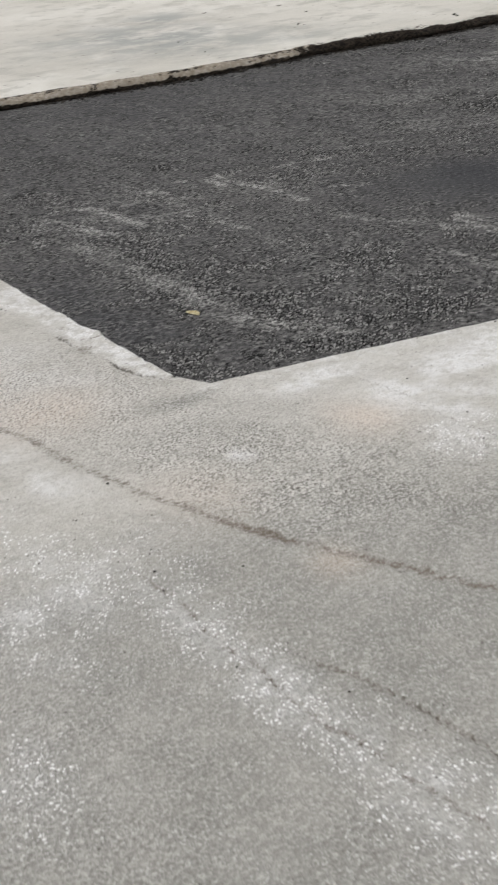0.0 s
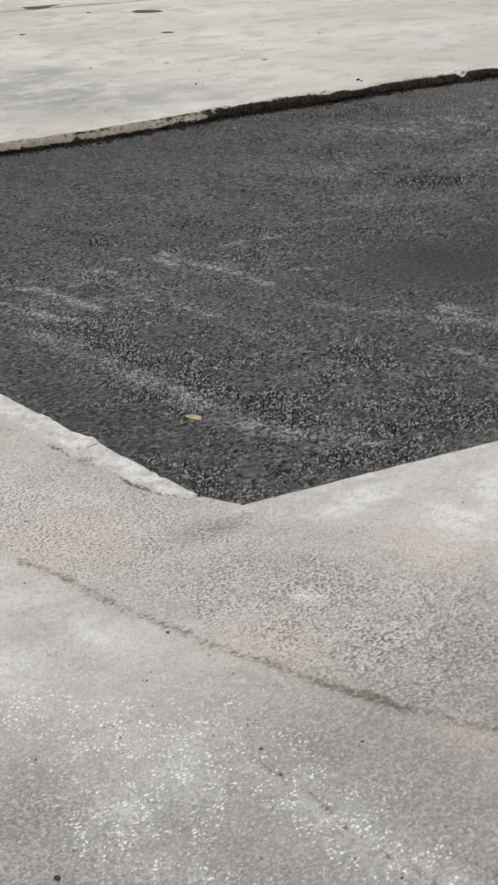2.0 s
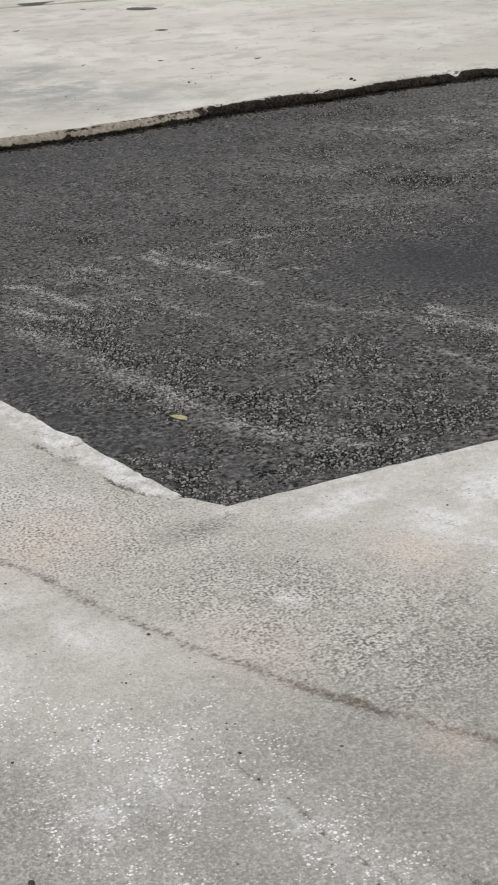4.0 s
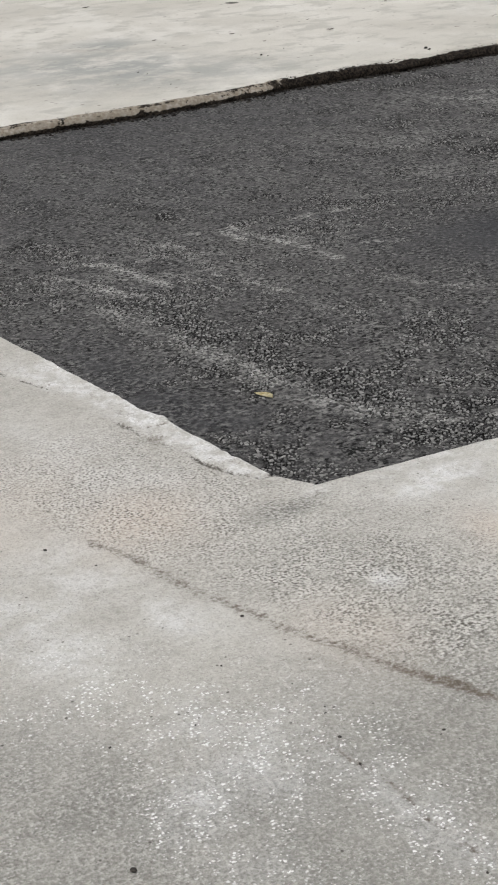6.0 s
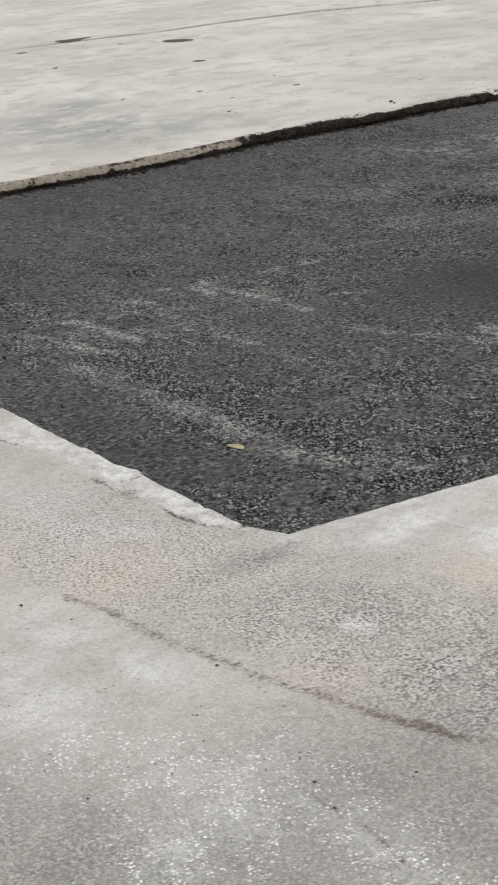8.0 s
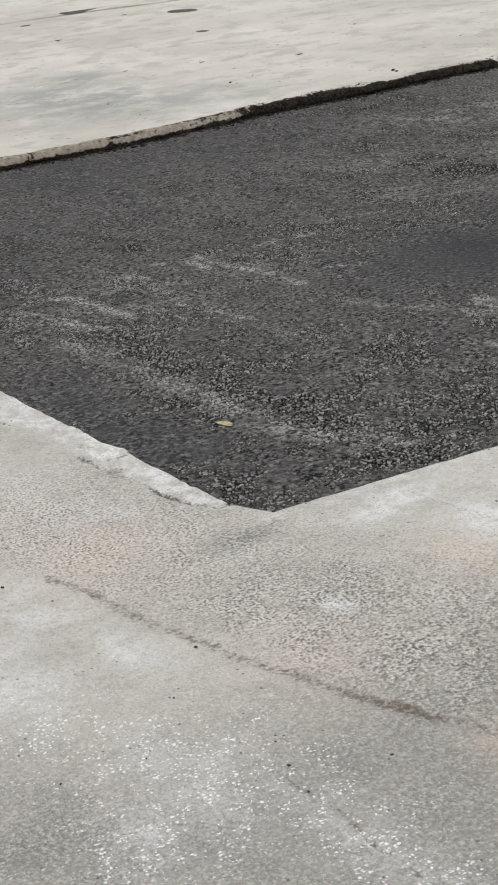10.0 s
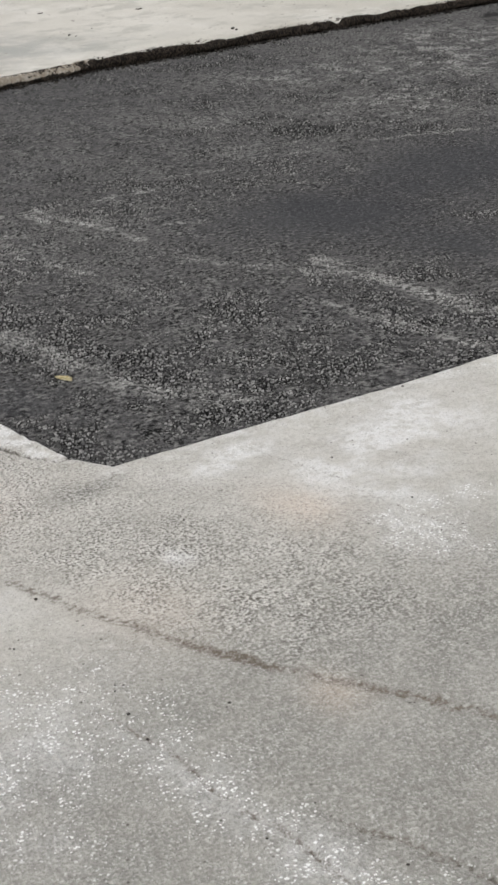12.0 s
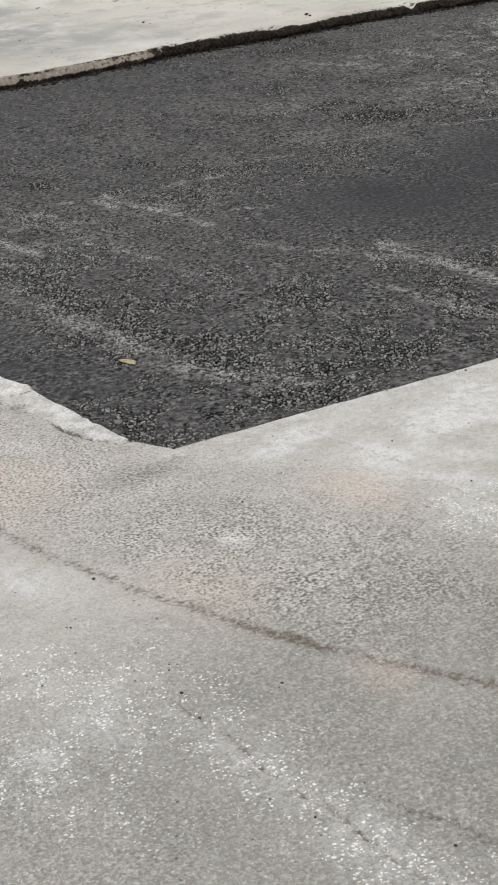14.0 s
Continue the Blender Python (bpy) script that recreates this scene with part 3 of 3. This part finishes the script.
def asphalt_masks(x, y):
    wx, wy = x + 0.06 * fbm(x, y, 0.25, 81, 4), y + 0.10 * fbm(x, y, 0.3, 82, 4)
    ragged = 0.5 + 0.5 * fbm(x * 1.6, y * 0.8, 0.12, 83, 4)
    dusty = np.zeros_like(x)
    for line, width, k in DUST_LINES:
        d, _ = along(x + 0.025 * fbm(x, y, 0.18, 95, 4), y + 0.03 * fbm(x, y, 0.18, 96, 4), line)
        thin = 0.45 + 0.55 * smooth(-0.2, 0.3, fbm(8 * (x + 0.25 * y), y - 0.2 * x, 0.14, 99, 3))
        dusty = np.maximum(dusty, 1.5 * k * smooth(1.0 * width, 0.0, d) * thin)
    torn = 0.8 * fbm(x * 1.3, y, 0.16, 92, 4) + 0.9 * fbm(x, y, 0.045, 93, 3)
    dusty, film = dusty * (0.40 + 0.75 * smooth(-0.25, 0.30, torn)), np.zeros_like(x)
    for cx, cy, rx, ry, k in ((3.05, 3.0, 0.42, 0.40, 0.95), (3.7, 3.7, 0.5, 0.4, 1.1), (3.1, 4.0, 0.5, 0.3, 0.8), (4.2, 4.2, 0.6, 0.5, 1.0), (2.2, 3.4, 0.5, 0.5, 0.3), (1.9, 2.7, 0.4, 0.3, 0.3), (0.9, 3.3, 0.4, 0.6, 0.15), (0.40, 2.0, 0.40, 0.45, 0.42), (0.9, 2.1, 0.35, 0.3, 0.35), (0.75, 0.75, 0.25, 0.5, 0.22)):
        film = np.maximum(film, k * blob(wx, wy, cx, cy, rx, ry, -15))
    dusty = np.maximum(dusty, film * (0.12 + 1.1 * smooth(-0.10, 0.35, torn)))
    coarse = np.zeros_like(x)
    for line, width, k in (([(0.15, 1.9), (0.26, 1.35), (0.28, 0.95), (0.32, 0.6), (0.42, 0.3), (0.62, 0.2)], 0.15, 1.0), ([(0.6, 0.45), (0.9, 0.3)], 0.2, 0.7), ([(1.25, 1.3), (1.2, 0.5)], 0.15, 0.6), ([(0.0, 0.22), (0.12, 0.10), (0.35, 0.07)], 0.16, 0.6), ([(0.35, 0.12), (0.6, 0.12), (0.85, 0.22)], 0.14, 0.9), ([(1.3, 2.3), (1.9, 2.2)], 0.3, 0.5)):
        d, _ = along(wx, wy, line)
        coarse = np.maximum(coarse, k * smooth(width, 0.02, d))
    coarse = np.maximum(0.85 * coarse, 0.25 + 0.58 * smooth(-0.15, 0.45, fbm(x * 1.2, y * 1.1, 0.22, 84, 5)))
    coarse = coarse * (0.55 + 0.75 * smooth(-0.3, 0.4, fbm(x, y, 0.09, 94, 3)))
    slick = np.maximum(1.15 * blob(wx, wy, 1.65, 1.55, 0.42, 0.50, 20), 1.15 * blob(wx, wy, 2.4, 1.80, 0.65, 0.50, 15))
    slick = np.maximum(slick, 1.0 * blob(wx, wy, 1.75, 1.05, 0.26, 0.42, 10))
    slick = np.maximum(slick, 0.6 * smooth(0.20, 0.05, np.abs(wx - 0.02 + 0.10 * wy)) * smooth(1.8, 1.0, wy) * smooth(0.22, 0.5, wy + wx))
    slick = np.maximum(slick, 0.35 * blob(wx, wy, 0.6, 3.4, 0.7, 0.8))
    slick = np.maximum(slick, 0.4 * smooth(1.1, 0.3, np.abs(wy - 4.6)) * smooth(2.6, 1.8, wx))
    coarse = coarse * (1 - 0.8 * slick) * (1 - 0.45 * smooth(2.4, 3.4, y))
    return dusty, coarse, slick


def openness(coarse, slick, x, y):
    """How far the fines have come out from between the stones: 0 closed, 1 bare stone over hollows painted black for
    shade.
    """
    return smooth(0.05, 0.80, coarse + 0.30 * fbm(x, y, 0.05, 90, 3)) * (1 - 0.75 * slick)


def asphalt_patch():
    us = lines((-0.03, 1.6, 0.0075), (1.6, 2.6, 0.012), (2.6, 5.5, 0.022), (5.5, 12, 0.3))
    vs = lines((-0.03, 2.5, 0.008), (2.5, 3.2, 0.012), (3.2, 5.2, 0.020))
    u, v = np.meshgrid(us, vs, indexing="ij")
    x, y = u + edge_left(v) * smooth(1.2, 0.0, u), v
    dusty, coarse, slick = asphalt_masks(x, y)
    z = bed(x, y) + 0.0013 - 0.0045 * openness(coarse, slick, x, y) + 0.0014 * fbm(x, y, 0.05, 85, 3)
    z = np.where((u < 0) | (v < 0), -0.05, z)
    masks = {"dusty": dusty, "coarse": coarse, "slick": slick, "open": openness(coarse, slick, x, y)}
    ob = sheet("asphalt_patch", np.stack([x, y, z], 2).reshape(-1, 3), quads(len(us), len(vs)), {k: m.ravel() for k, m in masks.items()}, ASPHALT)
    return tagged(ob, "freshly laid dark asphalt patch with dusty drag marks", "road", kind="structure")


def far_ground():
    bm = bmesh.new()
    bmesh.ops.create_grid(bm, x_segments=24, y_segments=24, size=3000)
    for q in bm.verts:
        q.co.z = -0.16
    me = bpy.data.meshes.new("ground")
    bm.to_mesh(me)
    bm.free()
    me.materials.append(EARTH)
    return tagged(new("ground", me), "plain pale ground running out to the horizon", "ground", kind="structure")


far_ground()
near_slab()
far_slab()
asphalt_patch()

# ---- loose and bound stone ----
ICO = bmesh.new()
bmesh.ops.create_icosphere(ICO, subdivisions=1, radius=1.0)
ICO_V = np.array([q.co[:] for q in ICO.verts])
ICO_F = np.array([[q.index for q in f.verts] for f in ICO.faces])
ICO.free()


def pebbles(name, px, py, pz, size, material, label, category, rng, flat=0.55, masks=None, level=0.0):
    """Many small stones in one mesh: knobbly, turned at random, half sunk; level: flat tops, rolled in, that lean by about so much."""
    n = len(px)
    turn = rng.uniform(0, 2 * math.pi, n)
    sx, sy, sz = size * rng.uniform(0.75, 1.4, n), size * rng.uniform(0.55, 1.0, n), size * flat * rng.uniform(0.7, 1.2, n)
    knob = rng.uniform(0.62, 1.30, (n, len(ICO_V)))
    v = ICO_V[None] * knob[:, :, None]
    if level:
        v[:, :, 2] = np.minimum(v[:, :, 2], 0.45) + v[:, :, 0] * rng.normal(0, level, n)[:, None] + v[:, :, 1] * rng.normal(0, level, n)[:, None]
    a, b, c = v[:, :, 0] * sx[:, None], v[:, :, 1] * sy[:, None], v[:, :, 2] * sz[:, None]
    co, si = np.cos(turn)[:, None], np.sin(turn)[:, None]
    out = np.stack([a * co - b * si + px[:, None], a * si + b * co + py[:, None], c + pz[:, None]], 2).reshape(-1, 3)
    faces = (ICO_F[None] + (np.arange(n) * len(ICO_V))[:, None, None]).reshape(-1, 3)
    ob = sheet(name, out, faces, {k: np.repeat(m, len(ICO_V)) for k, m in (masks or {}).items()}, material, False)
    return tagged(ob, label, category, kind="stuff")


rng = np.random.default_rng(7)


def aggregate():
    """Chippings rolled into the asphalt side by side: thick where it is open, thin where it was closed smooth."""
    xs, ys, ss = [], [], []
    for x0, x1, y0, y1, step in ((-0.6, 2.3, 0.0, 2.7, 0.0098), (0.0, 4.7, 2.7, 5.05, 0.016), (2.3, 4.7, 0.6, 2.7, 0.014)):
        gx, gy = np.meshgrid(np.arange(x0, x1, step), np.arange(y0, y1, step))
        gx = gx + 0.5 * step * (np.arange(gx.shape[0]) % 2)[:, None]
        x, y = gx.ravel() + rng.uniform(-0.38, 0.38, gx.size) * step, gy.ravel() + rng.uniform(-0.38, 0.38, gx.size) * step
        ok = (x > edge_left(y) + 0.007) & (y > edge_near(x) + 0.007) & (y < lip_line(x) - 0.02)
        xs.append(x[ok]), ys.append(y[ok]), ss.append(rng.uniform(0.36, 0.62, int(ok.sum())) * min(step, 0.011))
    x, y, size = np.concatenate(xs), np.concatenate(ys), np.concatenate(ss)
    dusty, coarse, slick = asphalt_masks(x, y)
    bare = openness(coarse, slick, x, y)
    ok = rng.uniform(0, 1, len(x)) < 0.10 + 0.90 * smooth(0.06, 0.32, bare + 0.4 * dusty)
    x, y, size, dusty, bare = x[ok], y[ok], size[ok], dusty[ok], bare[ok]
    z = bed(x, y) - 0.0006 + rng.normal(0, 0.0005, len(x))
    pebbles("asphalt_aggregate", x, y, z, size, STONES, "dark bitumen-coated stone chippings in the asphalt", "gravel", rng, 0.52, {"dusty": dusty, "tarred": 1 - smooth(0.0, 0.75, bare + 0.5 * dusty)}, 0.20)


def lip_crumbs():
    n = 900
    x = rng.uniform(0.7, 5.0, n)
    back_off = np.abs(rng.normal(0, 0.035, n))
    y = lip_line(x) + 0.012 - back_off
    pebbles("edge_crumbs", x, y, bed(x, y) + 0.002, rng.uniform(0.004, 0.013, n), CRUMBS, "tarry crumbs lying along the broken slab edge", "gravel", rng, 0.7)


def lip_rubble():
    """Pale crumbled bits of the slab, still clinging to its broken nose."""
    n = 700
    x = rng.uniform(0.7, 5.0, n)
    off = np.abs(rng.normal(0, 0.05, n))
    pale_bits = smooth(-0.3, 0.3, fbm(x, x * 0 + 4, 0.5, 91, 3))
    ok = rng.uniform(0, 1, n) < pale_bits
    x, off = x[ok], off[ok]
    pebbles("slab_rubble", x, lip_line(x) + 0.03 + off, 0.026 + 0 * x, rng.uniform(0.003, 0.010, len(x)), RUBBLE, "crumbled bits of concrete along the broken slab edge", "rubble", rng, 0.6)


aggregate()
lip_crumbs()
lip_rubble()


# ---- single things ----
def part(name, bm, material, parent=None, label=""):
    me = bpy.data.meshes.new(name)
    bm.to_mesh(me)
    bm.free()
    me.materials.append(material)
    ob = new(name, me)
    ob.parent = parent
    return tagged(ob, label)


def fallen_leaf(x, y, z, turn, length, width):
    base = new("fallen_leaf")
    base.matrix_world = pose(x, y, z, 0, 0, turn)
    bm = bmesh.new()
    grid = []
    for i in range(13):
        s = i / 12
        half = width / 2 * math.sin(math.pi * min(1, s * 0.97 + 0.015)) ** 0.75
        arch = 0.002 * math.sin(math.pi * s) + 0.003 * s * s
        grid.append([bm.verts.new((length * (s - 0.5), half * k, arch + 0.0035 * k * (0.4 + s) + 0.001)) for k in (-1, -0.5, 0, 0.5, 1)])
    for a, b in zip(grid, grid[1:]):
        for k in range(4):
            bm.faces.new((a[k], b[k], b[k + 1], a[k + 1]))
    bmesh.ops.solidify(bm, geom=bm.faces[:], thickness=0.0005)
    for f in bm.faces:
        f.smooth = True
    part("blade", bm, LEAF, base)
    bm = bmesh.new()
    last = None
    for i in range(9):
        s = i / 8 * 1.06 - 0.06
        z0 = 0.002 * math.sin(math.pi * max(0, s)) + 0.003 * s * s + 0.0016
        ring = [bm.verts.new((length * (s - 0.5), 0.0006 * math.cos(q), z0 + 0.0005 * math.sin(q))) for q in (0, 2.1, 4.2)]
        if last:
            for k in range(3):
                bm.faces.new((last[k], ring[k], ring[(k + 1) % 3], last[(k + 1) % 3]))
        last = ring
    part("midrib", bm, RIB, base)
    return tagged(base, "small yellowed fallen leaf lying on the asphalt", "leaf")


def stone_mesh(name, size, seed):
    r = random.Random(seed)
    bm = bmesh.new()
    bmesh.ops.create_icosphere(bm, subdivisions=2, radius=size)
    for q in bm.verts:
        k = 1 + 0.35 * noise.noise(q.co * (1.4 / size) + Vector((seed * 3.1, 0, 0))) + r.uniform(-0.05, 0.05)
        q.co = Vector((q.co.x * k * 1.15, q.co.y * k * 0.9, q.co.z * k * 0.6))
    me = bpy.data.meshes.new(name)
    bm.to_mesh(me)
    bm.free()
    me.materials.append(GRIT)
    return me


fallen_leaf(0.166, 0.640, float(bed(np.array(0.166), np.array(0.640))) + 0.003, -67, 0.064, 0.016)

PEBBLES = [(-0.412, -0.50, 7), (-0.526, -0.658, 5), (-0.428, -0.892, 5), (-0.436, -0.91, 5), (-0.451, -0.993, 7), (-0.289, -1.066, 6), (-0.001, -0.363, 5), (-0.584, -0.116, 5), (-0.804, -0.812, 5),
           (-0.648, -0.824, 4), (-0.89, -1.158, 10), (-0.442, -0.789, 4), (-0.459, -1.082, 5), (-0.325, -1.40, 4), (-0.145, -0.329, 4), (0.034, -0.59, 4), (-0.295, -1.609, 5), (-0.434, -1.434, 5),
           (0.456, -0.577, 5), (0.41, -0.747, 5), (0.437, -0.283, 5), (0.83, -0.016, 6), (-0.30, -1.075, 4), (-0.655, 0.02, 8)]
kinds = [stone_mesh("dark_pebble", 0.001, s) for s in range(4)]
for i, (x, y, mm) in enumerate(PEBBLES):
    ob = new("dark_pebble", kinds[i % 4])
    ob.matrix_world = pose(x, y, 0.0003 * mm, 0, 0, 67 * i) @ Matrix.Scale(mm * 0.52, 4)
    tagged(ob, "small dark pebble lying on the grey concrete", "pebble", "pebbles on the concrete")


def blotch(name, rx, ry, tail, seed, material, thick):
    """A low irregular pat, thicker in the middle."""
    bm = bmesh.new()
    rings = []
    for k, (f, h) in enumerate(((1.0, 0.0), (0.93, 0.7), (0.7, 1.0))):
        ring = []
        for i in range(36):
            a = 2 * math.pi * i / 36
            w = 1 + 0.22 * noise.noise(Vector((math.cos(a) * 1.3 + seed, math.sin(a) * 1.3, 0))) + 0.07 * noise.noise(Vector((math.cos(a) * 5, math.sin(a) * 5, seed)))
            stretch = 1 + tail * max(0, math.cos(a)) ** 6
            ring.append(bm.verts.new((rx * f * w * math.cos(a) * stretch, ry * f * w * math.sin(a), thick * h)))
        rings.append(ring)
    for a, b in zip(rings, rings[1:]):
        for i in range(36):
            bm.faces.new((a[i], a[(i + 1) % 36], b[(i + 1) % 36], b[i]))
    bm.faces.new(rings[-1])
    me = bpy.data.meshes.new(name)
    bm.to_mesh(me)
    bm.free()
    me.materials.append(material)
    return new(name, me)


def on_far(x, y):
    return 0.03 + float(0.010 * fbm(np.array(x), np.array(y), 2.5, 47, 3))


# stand-in pats for unidentified dark patches; the last for a dark edge beyond
for x, y, rx, ry, tail, turn, seed in ((3.57, 11.60, 0.105, 0.17, 2.6, 6, 1.0), (4.12, 10.25, 0.105, 0.19, 0.0, 18, 2.0), (3.63, 8.68, 0.05, 0.065, 0.0, 10, 3.0), (2.97, 11.15, 0.045, 0.06, 0.3, 8, 4.0), (7.45, 10.1, 0.35, 0.45, 0.3, -20, 5.0)):
    ob = blotch("dark_spot", rx, ry, tail, seed, DARK_PAT, 0.004)
    ob.matrix_world = pose(x, y, on_far(x, y) - 0.002, 0, 0, turn)
    tagged(ob, "flat dark spot on the pale concrete slab", "tar spot", "tar spots on the far slab")


def dry_leaf(x, y, turn, length, bend):
    bm = bmesh.new()
    last = None
    for i in range(7):
        s = i / 6
        w = length * 0.22 * math.sin(math.pi * (0.08 + 0.84 * s)) + 0.002
        mid = Vector((length * (s - 0.5), bend * math.sin(math.pi * s), 0.004 + 0.25 * length * abs(s - 0.45)))
        row = [bm.verts.new(mid + Vector((0, -w, 0.3 * w))), bm.verts.new(mid), bm.verts.new(mid + Vector((0, w, 0.4 * w)))]
        if last:
            for k in range(2):
                bm.faces.new((last[k], row[k], row[k + 1], last[k + 1]))
        last = row
    bmesh.ops.solidify(bm, geom=bm.faces[:], thickness=0.001)
    ob = part("dead_leaf", bm, BARK)
    ob.matrix_world = pose(x, y, on_far(x, y), 0, 0, turn)
    return tagged(ob, "curled dry brown leaf on the pale concrete", "leaf", "dry leaves on the far slab")


for x, y, turn, length, bend in ((2.901, 7.025, -20, 0.050, 0.004), (3.409, 6.575, -35, 0.065, 0.010), (3.551, 7.19, 10, 0.035, 0.004), (2.903, 6.508, -30, 0.03, 0.004), (2.436, 7.263, 0, 0.04, 0.003),
                                 (4.352, 7.532, -15, 0.035, 0.003), (2.732, 9.531, -25, 0.075, 0.006), (3.985, 5.945, -20, 0.022, 0.003), (4.369, 6.115, -20, 0.025, 0.003), (3.721, 10.618, -20, 0.06, 0.005)):
    dry_leaf(x, y, turn, 0.75 * length, bend)
for x, y, mm in ((3.412, 5.341, 11), (3.404, 5.285, 8), (2.641, 5.996, 8), (2.655, 5.93, 5), (2.85, 6.117, 4), (1.855, 6.043, 5), (1.877, 5.948, 4), (1.827, 5.449, 4)):
    ob = new("dark_pebble", kinds[1])
    ob.matrix_world = pose(x, y, on_far(x, y) + 0.0005 * mm, 0, 0, 900 * x) @ Matrix.Scale(mm, 4)
    tagged(ob, "small dark pebble on the pale far slab", "pebble", "pebbles on the far slab")
